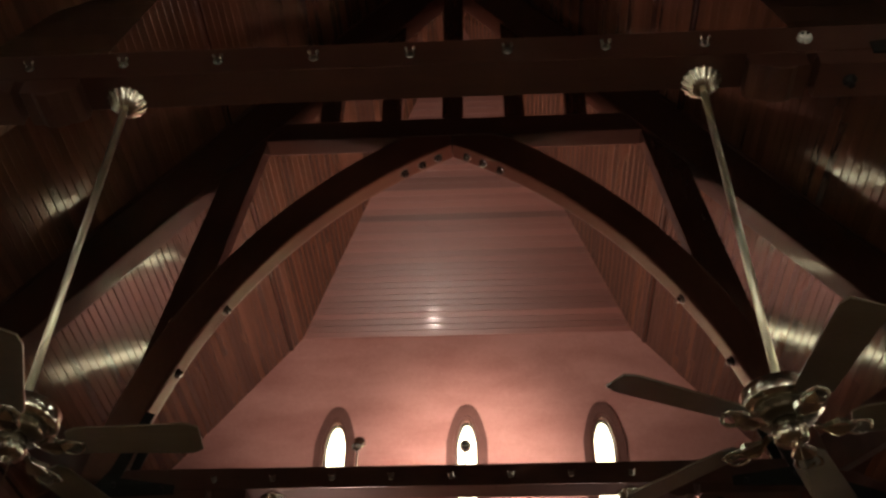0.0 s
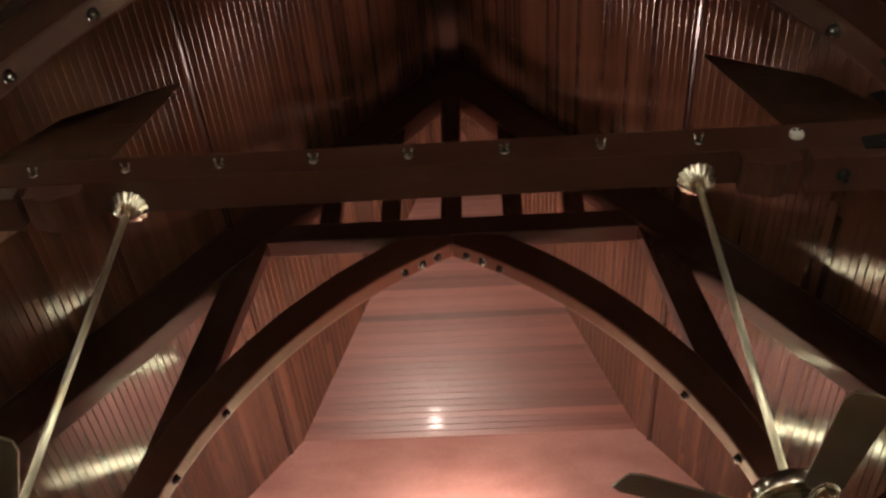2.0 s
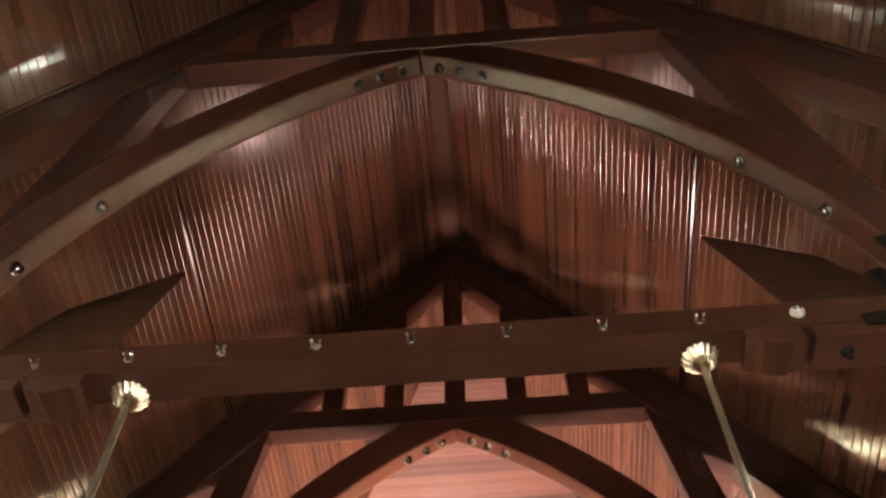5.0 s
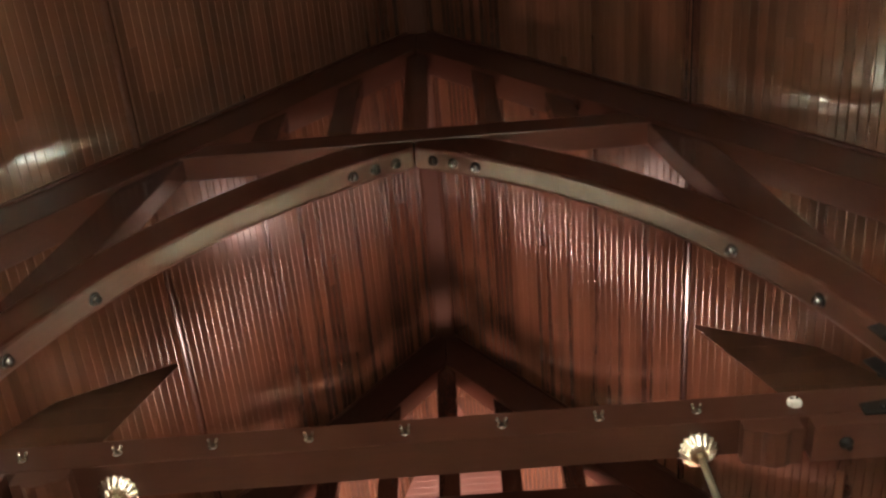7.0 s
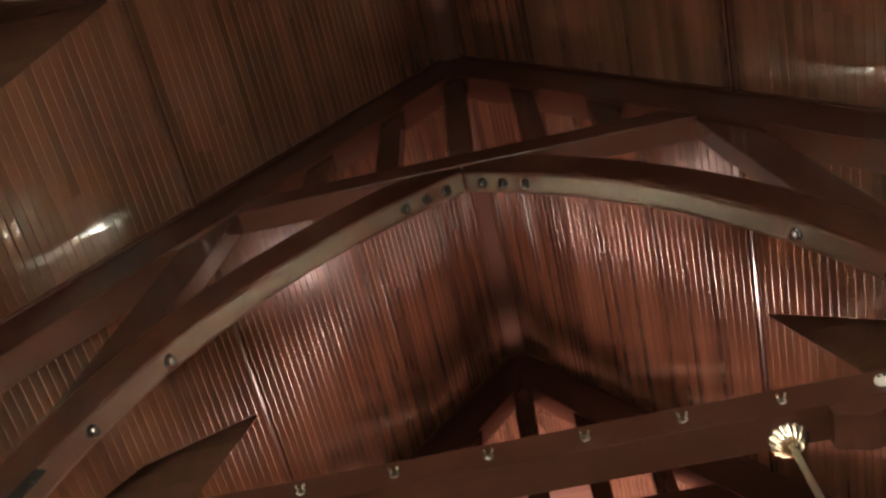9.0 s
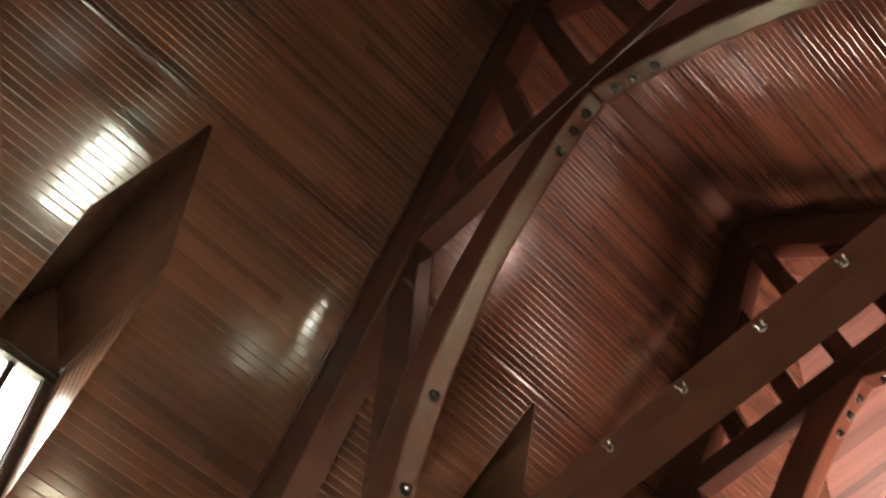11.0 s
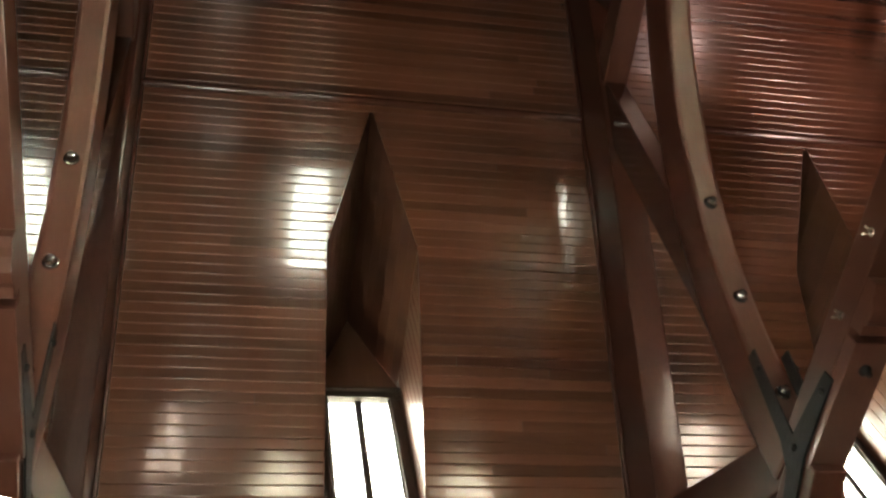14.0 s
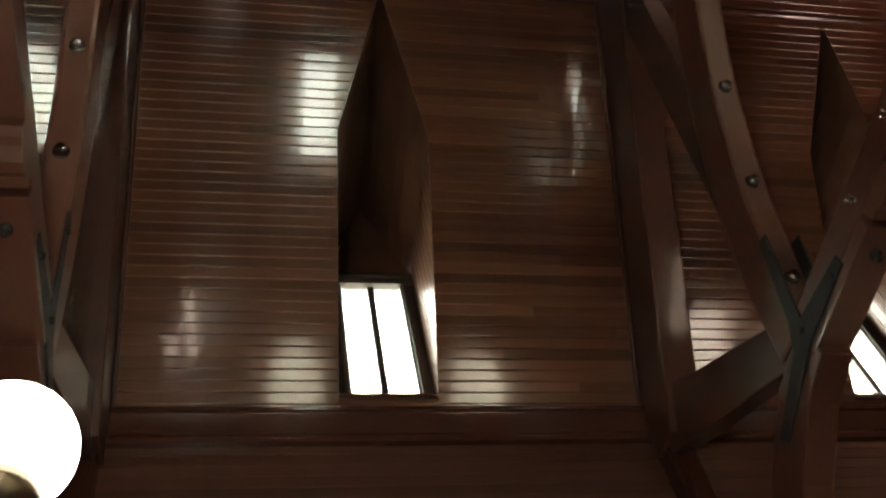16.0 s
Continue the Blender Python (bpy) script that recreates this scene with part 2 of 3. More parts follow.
def rotated_panel(side, pts, x, thick, bevel=0.004):
    """A panel that stands across the dormer: an outline in y-z at the distance x from the middle of the nave, thick outwards."""
    bm = bmesh.new()
    a = [bm.verts.new((side * x, y, z)) for y, z in pts]
    b = [bm.verts.new((side * (x + thick), y, z)) for y, z in pts]
    n = len(pts)
    bm.faces.new(a), bm.faces.new(b[::-1])
    for i in range(n):
        bm.faces.new((a[i], b[i], b[(i + 1) % n], a[(i + 1) % n]))
    bmesh.ops.recalc_face_normals(bm, faces=bm.faces)
    return bevelled(bm, bevel, 1)


def arc3(p, q, r):
    """Centre and radius of the circle through three points."""
    ax, ay, bx, by, cx, cy = *p, *q, *r
    d = 2 * (ax * (by - cy) + bx * (cy - ay) + cx * (ay - by))
    ux = ((ax * ax + ay * ay) * (by - cy) + (bx * bx + by * by) * (cy - ay) + (cx * cx + cy * cy) * (ay - by)) / d
    uy = ((ax * ax + ay * ay) * (cx - bx) + (bx * bx + by * by) * (ax - cx) + (cx * cx + cy * cy) * (bx - ax)) / d
    return ux, uy, math.hypot(ax - ux, ay - uy)


def thing(name, label, category, group="", kind="", at=(0, 0, 0)):
    ob = new(name)
    ob.location = at
    return tagged(ob, label, category, group, kind)


# ---------------------------------------------------------------- the plan
BAY = 4.113
T1 = 3.0                       # front face of the truss ahead; others a bay apart
RIDGE, PITCH = 13.25, 1.38     # roof boards: z = RIDGE - PITCH * |x|
EAVE_X, EAVE_Z = 4.6, 6.9
WALL_X = 4.66
BACK, FRONT = -7.2, 11.2
HIP_Z, HIP_PITCH = 10.08, 1.03  # the half hip over the end wall
DORMERS = [T1 + 0.1 + BAY * (k + 0.5) for k in (-2, -1, 0)]
D_HALF, D_TIP, D_EAVE, D_LOW, D_WALL = 0.365, 2.47, 3.25, 4.5, 4.62


def roof_z(x):
    return RIDGE - PITCH * abs(x)


def hip_y(x):
    return min(FRONT, FRONT + (HIP_Z - roof_z(x)) / HIP_PITCH)


def dormer_half(x):
    if x <= D_TIP or x >= D_LOW:
        return 0.0
    return D_HALF * min(1.0, (x - D_TIP) / (D_EAVE - D_TIP))


SLOPE = math.hypot(1, PITCH)
NX, NZ = PITCH / SLOPE, 1 / SLOPE   # outward normal of the roof on the +x side


# a board's face between two rounded edges: place across the board, height above the face
_tight = [(0.003 - 0.003 * math.sin(radians(d)), -0.003 + 0.003 * math.cos(radians(d))) for d in (82, 55, 30, 12, 0)]
_wide = [(0.0842 - 0.0113 + 0.013 * math.sin(radians(d)), -0.013 + 0.013 * math.cos(radians(d))) for d in (0, 8, 16, 24, 32, 40, 50, 60)]
BEAD = [(0.0, -0.012)] + _tight + [(0.004, 0.0), (0.0715, 0.0)] + _wide + [(0.0844, -0.014)]


def roof_boards(side):
    """Tongued boards along the nave, a V joint between each, cut round the dormers."""
    rnd = random.Random(11 + side)
    verts, faces = [], []
    width = 0.085
    count = int(EAVE_X * SLOPE / width) + 1
    prof = BEAD
    for k in range(count):
        u0 = k * width
        xm = (u0 + width / 2) / SLOPE
        cuts, y = [], BACK - rnd.random() * 3
        while y < FRONT:
            cuts.append(y)
            y += rnd.uniform(4.0, 8.0)
        cuts.append(FRONT + 1)
        spans = []
        for a, b in zip(cuts, cuts[1:]):
            pieces = [(a, b, None, None)]
            if dormer_half(xm) > 0:
                for d in DORMERS:
                    nxt = []
                    for p0, p1, c0, c1 in pieces:
                        h = dormer_half(xm)
                        if p1 <= d - h or p0 >= d + h:
                            nxt.append((p0, p1, c0, c1))
                            continue
                        if p0 < d - h:
                            nxt.append((p0, d - h, c0, (d, -1)))
                        if p1 > d + h:
                            nxt.append((d + h, p1, (d, 1), c1))
                    pieces = nxt
            spans += pieces
        for p0, p1, c0, c1 in spans:
            tilt, lift = rnd.gauss(0, 0.0045), rnd.gauss(0, 0.0005)
            base = len(verts)
            for u, n in prof:
                x = max(0.0, (u0 + u) / SLOPE)
                ya = max(BACK, p0) if c0 is None else c0[0] + c0[1] * dormer_half(x)
                yb = p1 - 0.002 if c1 is None else c1[0] + c1[1] * dormer_half(x)
                top = hip_y(x) + 0.03
                ya, yb = min(ya, top), min(yb, top)
                h = n + lift + tilt * (u - width / 2)
                for yy in (ya, yb):
                    verts.append((side * (x - NX * h), yy, roof_z(x) - NZ * h))
            for i in range(len(prof) - 1):
                a = base + 2 * i
                faces.append((a, a + 1, a + 3, a + 2))
    me = bpy.data.meshes.new("ceiling")
    me.from_pydata(verts, [], faces)
    me.materials.append(BOARD)
    me.polygons.foreach_set("use_smooth", [True] * len(me.polygons))
    return me


def hip_boards():
    rnd = random.Random(5)
    verts, faces = [], []
    width, sl = 0.085, math.hypot(1, HIP_PITCH)
    ny, nz = HIP_PITCH / sl, 1 / sl
    prof = [(0.085 - u, n) for u, n in reversed(BEAD)]
    k = 0
    while True:
        u0 = k * width
        if HIP_Z + (u0 + width) / sl * HIP_PITCH > RIDGE:
            break
        tilt = rnd.gauss(0, 0.006)
        base = len(verts)
        for u, n in prof:
            v = (u0 + u) / sl
            y, z = FRONT - v, HIP_Z + v * HIP_PITCH
            h = n + tilt * (u - width / 2)
            half = (RIDGE - z) / PITCH + 0.02
            for xx in (-half, half):
                verts.append((xx, y - ny * h, z - nz * h))
        for i in range(len(prof) - 1):
            a = base + 2 * i
            faces.append((a, a + 1, a + 3, a + 2))
        k += 1
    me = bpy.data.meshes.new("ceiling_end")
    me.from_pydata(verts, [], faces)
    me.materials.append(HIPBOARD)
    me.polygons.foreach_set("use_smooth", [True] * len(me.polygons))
    return me


for side, nm in ((-1, "ceiling_left"), (1, "ceiling_right")):
    ob = new(nm, roof_boards(side))
    tagged(ob, "sloping ceiling of narrow varnished reddish-brown boards", "ceiling", kind="structure")
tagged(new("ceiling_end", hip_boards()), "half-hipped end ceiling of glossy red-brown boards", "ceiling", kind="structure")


def roof_deck(side):
    """An unseen shell over the boards that blocks light, with the dormers' openings left free."""
    hole = D_HALF + 0.015
    bm = bmesh.new()
    ys = [BACK - 0.3]
    for d in DORMERS:
        ys += [d - hole, d, d + hole]
    ys.append(FRONT + 0.3)
    xs = [0.0, D_TIP - 0.03, D_EAVE, D_LOW, 5.0]

    def corner(x, y, h):
        return (side * (x + NX * h), y, roof_z(x) + NZ * h)

    def slab(poly):
        lo = [bm.verts.new(corner(x, y, 0.018)) for x, y in poly]
        hi = [bm.verts.new(corner(x, y, 0.2)) for x, y in poly]
        bm.faces.new(lo)
        bm.faces.new(hi[::-1])
        for i in range(len(poly)):
            j = (i + 1) % len(poly)
            bm.faces.new((lo[i], hi[i], hi[j], lo[j]))
    slab([(xs[0], ys[0]), (xs[1], ys[0]), (xs[1], ys[-1]), (xs[0], ys[-1])])
    slab([(xs[3], ys[0]), (xs[4], ys[0]), (xs[4], ys[-1]), (xs[3], ys[-1])])
    edge = ys[0]
    for d in DORMERS:
        slab([(xs[1], edge), (xs[3], edge), (xs[3], d - hole), (xs[2], d - hole), (xs[1], d)] if edge == ys[0] else
             [(xs[1], edge), (xs[2], edge + hole), (xs[3], edge + hole), (xs[3], d - hole), (xs[2], d - hole), (xs[1], d)])
        edge = d
    slab([(xs[1], edge), (xs[2], edge + hole), (xs[3], edge + hole), (xs[3], ys[-1]), (xs[1], ys[-1])])
    bmesh.ops.recalc_face_normals(bm, faces=bm.faces)
    return bm


for side in (-1, 1):
    tagged(part("roof", roof_deck(side), FRAMEWOOD), "unseen dark timber roof deck that blocks light above the boarded ceiling", "roof", kind="structure")
cap = [(-0.5, RIDGE - 0.34), (0, RIDGE + 0.35), (0.5, RIDGE - 0.34), (0.5, RIDGE - 0.16), (0, RIDGE + 0.53), (-0.5, RIDGE - 0.16)]
tagged(part("roof_ridge", prism(cap, BACK - 0.3, FRONT + 0.3, 0), FRAMEWOOD), "unseen dark timber capping that closes the roof deck along the ridge", "roof", kind="structure")
bm = bmesh.new()
pts = [(-5, FRONT + 0.3, HIP_Z - 0.2), (5, FRONT + 0.3, HIP_Z - 0.2), (5, 7.9, RIDGE + 0.35), (-5, 7.9, RIDGE + 0.35)]
lo = [bm.verts.new(p) for p in pts]
hi = [bm.verts.new((p[0], p[1], p[2] + 0.2)) for p in pts]
bm.faces.new(lo), bm.faces.new(hi[::-1])
for i in range(4):
    bm.faces.new((lo[i], hi[i], hi[(i + 1) % 4], lo[(i + 1) % 4]))
bmesh.ops.recalc_face_normals(bm, faces=bm.faces)
tagged(part("roof_end", bm, FRAMEWOOD), "unseen dark timber deck that blocks light above the hipped ceiling", "roof", kind="structure")


# ---------------------------------------------------------------- walls and floor
def cut_wall(x0, x1, top, openings, y0, y1, steps=8):
    """A wall across the nave with pointed openings: (centre, half width, sill, spring, apex)."""
    xs = {x0, x1, 0.0}
    for c, h, s, sp, ap in openings:
        xs |= {c + h * k / steps for k in range(-steps, steps + 1)}
    for k in range(9):
        xs |= {x0 + (x1 - x0) * k / 8}
    xs = sorted(xs)

    def arch(x):
        for c, h, s, sp, ap in openings:
            if abs(x - c) <= h + 1e-6:
                return s, sp + (ap - sp) * (1 - (abs(x - c) / h) ** 2.5)
        return None
    bm = bmesh.new()
    for a, b in zip(xs, xs[1:]):
        mid = arch((a + b) / 2)
        bands = [((0.0, 0.0), (top(a), top(b)))]
        if mid:
            fa, fb = arch(a), arch(b)
            bands = [((0.0, 0.0), (mid[0], mid[0])), ((fa[1], fb[1]), (top(a), top(b)))]
        for (la, lb), (ha, hb) in bands:
            v = [bm.verts.new(p) for p in ((a, y0, la), (b, y0, lb), (b, y0, hb), (a, y0, ha),
                                           (a, y1, la), (b, y1, lb), (b, y1, hb), (a, y1, ha))]
            for f in ((0, 1, 2, 3), (7, 6, 5, 4), (0, 4, 5, 1), (3, 2, 6, 7)):
                bm.faces.new([v[i] for i in f])
    for c, h, s, sp, ap in openings:
        for x in (c - h, c + h):
            v = [bm.verts.new(p) for p in ((x, y0, s), (x, y1, s), (x, y1, sp), (x, y0, sp))]
            bm.faces.new(v)
    bmesh.ops.remove_doubles(bm, verts=bm.verts, dist=0.0005)
    return bm


LANCETS = [(-1.69, 0.14, 6.6, 8.36, 8.69), (0.0, 0.14, 6.6, 8.36, 8.69), (1.74, 0.14, 6.6, 8.36, 8.69)]
tagged(part("wall_end", cut_wall(-WALL_X, WALL_X, lambda x: min(roof_z(x), HIP_Z) + 0.1, LANCETS, FRONT, FRONT + 0.12), WALLPINK),
       "pinkish plastered end wall with three lancet windows", "wall", kind="structure")
tagged(part("wall_back", cut_wall(-WALL_X, WALL_X, lambda x: roof_z(x) + 0.1, [], BACK - 0.3, BACK), WALLPINK),
       "pinkish plastered back wall under the gable", "wall", kind="structure")
# unseen ground, kept pale so that window reflections on the boards stay bright
bounce_ground = plaster("pale_bounce_ground", (0.42, 0.41, 0.38), (0.62, 0.6, 0.56), 0.9)
bm = bmesh.new()
bmesh.ops.create_circle(bm, cap_ends=True, segments=48, radius=44.9, matrix=Matrix.Translation((0, 0, -0.25)))
tagged(part("ground", bm, bounce_ground), "unseen ground round the building, made pale to bounce daylight", "ground", kind="structure")
tagged(part("floor", box(-5, 5, BACK - 0.3, FRONT + 0.4, -0.2, 0.0, 0), FLOORMAT), "dark wooden church floor", "floor", kind="structure")

for (c, h, s, sp, ap), nm in zip(LANCETS, ("window_1", "window_2", "window_3")):
    win = thing(nm, "small lancet window with a moulded pointed surround", "window", kind="structure", at=(c, FRONT, s))

    def lancet(hw, lift, n=10):
        pts = [(-hw, 0.0)]
        for k in range(2 * n + 1):
            x = -hw + hw * k / n
            pts.append((x, sp - s + (ap + lift - sp) * (1 - (abs(x) / hw) ** 2.5)))
        pts.append((hw, 0.0))
        return pts

    def ring(outer, inner, y0, y1):
        bm = bmesh.new()
        rows = [[bm.verts.new((x, y, z)) for x, z in o] for o in (outer, inner) for y in (y0, y1)]
        for i in range(len(outer) - 1):
            for p, q in ((0, 1), (2, 3), (0, 2), (1, 3)):
                bm.faces.new((rows[p][i], rows[p][i + 1], rows[q][i + 1], rows[q][i]))
        bmesh.ops.recalc_face_normals(bm, faces=bm.faces)
        return bm
    part("surround", ring(lancet(0.262, 0.22), lancet(0.175, 0.05), -0.05, 0.1), SURROUND, win)
    part("inner_moulding", ring(lancet(0.177, 0.052), lancet(0.138, 0.0), -0.02, 0.1), SURROUND, win)
    part("sash_frame", ring(lancet(0.14, 0.0), lancet(0.118, -0.03), 0.04, 0.08), FRAMEWOOD, win)
    pane = part("pane", prism(lancet(0.12, -0.025), 0.055, 0.06, 0), AMBERGLASS, win)
    pane.visible_shadow = False

# unseen pointed windows, placed to give the ceiling its reflected patches: (place along the nave, half width, sill,
# spring, apex)
SIDE_LIGHTS = [(-3.24, 0.42, 2.3, 3.4, 3.9), (-1.1, 0.3, 3.5, 4.6, 5.15), (0.87, 0.42, 2.3, 3.4, 3.9), (4.1, 0.5, 2.4, 3.5, 4.0), (8.15, 0.5, 2.4, 4.4, 5.0)]
# side walls: boards above, plain boarding below
for side, nm in ((-1, "wall_left"), (1, "wall_right")):
    x0, x1 = sorted((side * (WALL_X + 0.02), side * (WALL_X + 0.35)))
    wall_bm = cut_wall(BACK - 0.3, FRONT + 0.35, lambda y: 6.82, SIDE_LIGHTS, 0.0, 0.33)
    wall_bm.transform(Matrix(((0, side, 0, side * (WALL_X + 0.02)), (1, 0, 0, 0), (0, 0, 1, 0), (0, 0, 0, 1))))
    w = tagged(part(nm, wall_bm, WALLBOARD),
               "side wall lined with horizontal varnished boards", "wall", kind="structure")
    for a in (BACK, T1 - BAY + 0.1, T1 + 0.1, T1 + BAY + 0.1):
        zz = 6.72
        b = min(a + BAY, FRONT) if a != BACK else T1 - BAY + 0.1
        p, q = sorted((side * (WALL_X + 0.02), side * WALL_X))
        mesh = None
        while zz > 4.75:
            bmp = box(p, q, a + 0.002, b - 0.002, 0, 0.098, 0.005) if mesh is None else None
            if mesh is None:
                board = part("board", bmp, WALLBOARD, w)
                mesh = board.data
            else:
                board = new("board", mesh)
                board.parent = w
            board.location = (0, 0, zz - 0.1)
            zz -= 0.1

# the same added set on both walls, none of it in view
for side in (-1, 1):
    for c, h, sl, sp, ap in SIDE_LIGHTS:
        sw = thing("side_window", "unseen tall pointed side-wall window, placed for its reflection in the ceiling", "window", "side windows", "structure", at=(side * (WALL_X + 0.2), c, sl))
        pts = [(-h, 0.0)] + [(h * k / 6, sp - sl + (ap - sp) * (1 - abs(k / 6) ** 2.5)) for k in range(-6, 7)] + [(h, 0.0)]
        pane = part("pane", rotated_panel(1, pts, 0.0, 0.006, 0), PALEROSE if c > 6 or h < 0.35 else DIMMEDGLASS, sw)
        pane.visible_shadow = False
        part("mullion", rotated_panel(1, [(-0.02, 0), (0.02, 0), (0.02, ap - sl), (-0.02, ap - sl)], -0.02, 0.05), FRAMEWOOD, sw)

# ridge strip, wall plates, purlin mouldings
rz = roof_z(0.13)
tagged(part("trim_ridge", prism([(-0.13, rz + 0.02), (-0.13, rz - 0.012), (-0.105, rz - 0.02), (-0.09, rz - 0.008), (0.09, rz - 0.008), (0.105, rz - 0.02), (0.13, rz - 0.012), (0.13, rz + 0.02)], BACK, 8.0, 0.003), RIDGEWOOD),
       "flat reddish-brown wooden board along the ridge", "trim", kind="structure")
for side in (-1, 1):
    prof = [(4.665, 6.69), (4.61, 6.69), (4.585, 6.705), (4.58, 6.73), (4.6, 6.745), (4.6, 6.76), (4.535, 6.9), (4.51, 6.905), (4.505, 6.925), (4.515, 6.945), (4.57, 6.975), (4.665, 6.95)]
    tagged(part("trim_wall_plate", prism([(side * x, z) for x, z in prof], BACK, FRONT, 0.008), BEAM_Y),
           "moulded dark wooden wall plate along the eaves", "trim", kind="structure")
    for k in range(-2, 2):
        y0, y1 = max(BACK, T1 + BAY * k + 0.2 + 0.03), T1 + BAY * (k + 1) - 0.05
        c = (side * 2.43, roof_z(2.43))
        pts = []
        for i in range(9):
            a = math.pi * i / 8
            pts.append((c[0] + side * (-NX * 0.035 * math.sin(a)) + side * 0.04 * math.cos(a) / SLOPE,
                        c[1] - NZ * 0.035 * math.sin(a) - 0.04 * math.cos(a) * PITCH / SLOPE))
        tagged(smooth(part("trim_purlin", prism(pts, y0, y1, 0), BEAM_Y)), "slim rounded wooden moulding along the ceiling", "trim", kind="structure")



# ---------------------------------------------------------------- dormers
def dormer(side):
    d = thing("dormer", "deep gabled dormer recess lined with dark boards, bright window at its end", "dormer", "dormers", "structure")
    zr, ze, zl = roof_z(D_TIP), roof_z(D_EAVE), roof_z(D_LOW)
    W = D_WALL + 0.05

    def sheet(name, quad, strips, label=""):
        """Lining boards between two edges: quad = corners a, b, c, d, boards run from edge ab to edge dc."""
        a, b, c, e = [Vector(p) for p in quad]
        n = (b - a).cross(e - a).normalized()
        bm = bmesh.new()
        for i in range(strips):
            s0, s1 = i / strips, (i + 1) / strips
            g = 0.04 / strips
            cols = [(s0, -0.006), (s0 + g, 0), (s1 - g, 0), (s1, -0.006)]
            top = [bm.verts.new(a.lerp(b, s) + n * h) for s, h in cols]
            low = [bm.verts.new(e.lerp(c, s) + n * h) for s, h in cols]
            for j in range(3):
                bm.faces.new((top[j], top[j + 1], low[j + 1], low[j]))
        ob = part(name, bm, LINING, d, label)
        return ob
    for e in (-1, 1):
        y = e * D_HALF
        # cheek: upright boards from the eaves line to the sill, ending on the slope
        bm = bmesh.new()
        n = 14
        for i in range(n):
            xa, xb = D_EAVE + (W - D_EAVE) * i / n, D_EAVE + (W - D_EAVE) * (i + 1) / n
            for u, v, h0, h1 in ((xa, xa + 0.006, 0.006, 0), (xa + 0.006, xb - 0.006, 0, 0), (xb - 0.006, xb, 0, 0.006)):
                q = [bm.verts.new((side * x, y + e * h, z)) for x, h, z in
                     ((u, h0, ze), (v, h1, ze), (v, h1, max(zl, roof_z(v))), (u, h0, max(zl, roof_z(u))))]
                bm.faces.new(q)
        part("cheek", bm, LINING, d)
        part("roof_lining", (lambda b: b)(slope_lining(side, e, zr, ze, W)), LINING, d)
        # outer shell
        lift = 0.2 * SLOPE
        ya, yb = sorted((e * (D_HALF + 0.03), e * (D_HALF + 0.12)))
        part("outer_cheek", prism([(side * x, z) for x, z in ((D_EAVE + 0.05, roof_z(D_EAVE + 0.05) + 0.04), (W + 0.1, roof_z(W + 0.1) + 0.04), (W + 0.1, ze + 0.25), (D_EAVE + 0.05, ze + 0.25))], ya, yb, 0), FRAMEWOOD, d)
        bm = bmesh.new()
        o = [(D_TIP + 0.06, 0, zr + 0.06), (W + 0.2, 0, zr + 0.06), (W + 0.2, e * (D_HALF + 0.14), ze - 0.2), (D_EAVE + 0.3, e * (D_HALF + 0.14), ze - 0.2)]
        v0 = [bm.verts.new((side * x, yy, z)) for x, yy, z in o]
        v1 = [bm.verts.new((side * x, yy, z + 0.1)) for x, yy, z in o]
        bm.faces.new(v0), bm.faces.new(v1[::-1])
        for i in range(4):
            bm.faces.new((v0[i], v1[i], v1[(i + 1) % 4], v0[(i + 1) % 4]))
        part("outer_roof", bm, FRAMEWOOD, d)
    # end wall over the window
    z_head = 8.58
    part("end_gable", rotated_panel(side, [(-D_HALF - 0.01, z_head), (D_HALF + 0.01, z_head), (D_HALF + 0.01, ze), (0, zr + 0.02), (-D_HALF - 0.01, ze)], D_WALL, 0.06), LINING, d)
    part("sill", rotated_panel(side, [(-D_HALF, zl - 0.03), (D_HALF, zl - 0.03), (D_HALF, zl + 0.02), (-D_HALF, zl + 0.02)], D_LOW, 0.2), BEAM, d)
    win = new("window")
    win.parent = d
    fw = 0.25
    part("head", rotated_panel(side, [(-D_HALF, 8.54), (D_HALF, 8.54), (D_HALF, 8.62), (-D_HALF, 8.62)], D_WALL - 0.05, 0.068), FRAMEWOOD, win)
    part("head_moulding", rotated_panel(side, [(-D_HALF, 8.62), (D_HALF, 8.62), (D_HALF, 8.66), (-D_HALF, 8.66)], D_WALL - 0.075, 0.09), FRAMEWOOD, win)
    for e in (-1, 1):
        a, b = sorted((e * fw, e * D_HALF))
        part("jamb", rotated_panel(side, [(a, zl), (b, zl), (b, 8.54), (a, 8.54)], D_WALL - 0.03, 0.08), FRAMEWOOD, win)
        a, b = sorted((e * (fw + 0.02), e * (fw + 0.045)))
        part("jamb_bead", rotated_panel(side, [(a, zl), (b, zl), (b, 8.54), (a, 8.54)], D_WALL - 0.05, 0.04), FRAMEWOOD, win)
        a, b = sorted((e * 0.02, e * fw))
        pane = part("pane", rotated_panel(side, [(a, zl), (b, zl), (b, 8.54), (a, 8.54)], D_WALL + 0.02, 0.004, 0), GLASS, win)
        pane.visible_shadow = False
    for e in (-1, 1):
        a, b = sorted((e * (fw - 0.05), e * (fw - 0.056)))
        part("lead_came", rotated_panel(side, [(a, zl), (b, zl), (b, 8.54), (a, 8.54)], D_WALL + 0.014, 0.005, 0), IRON, win)
    for e in (-1, 1):
        c, zc = e * 0.125, zl + 1.02
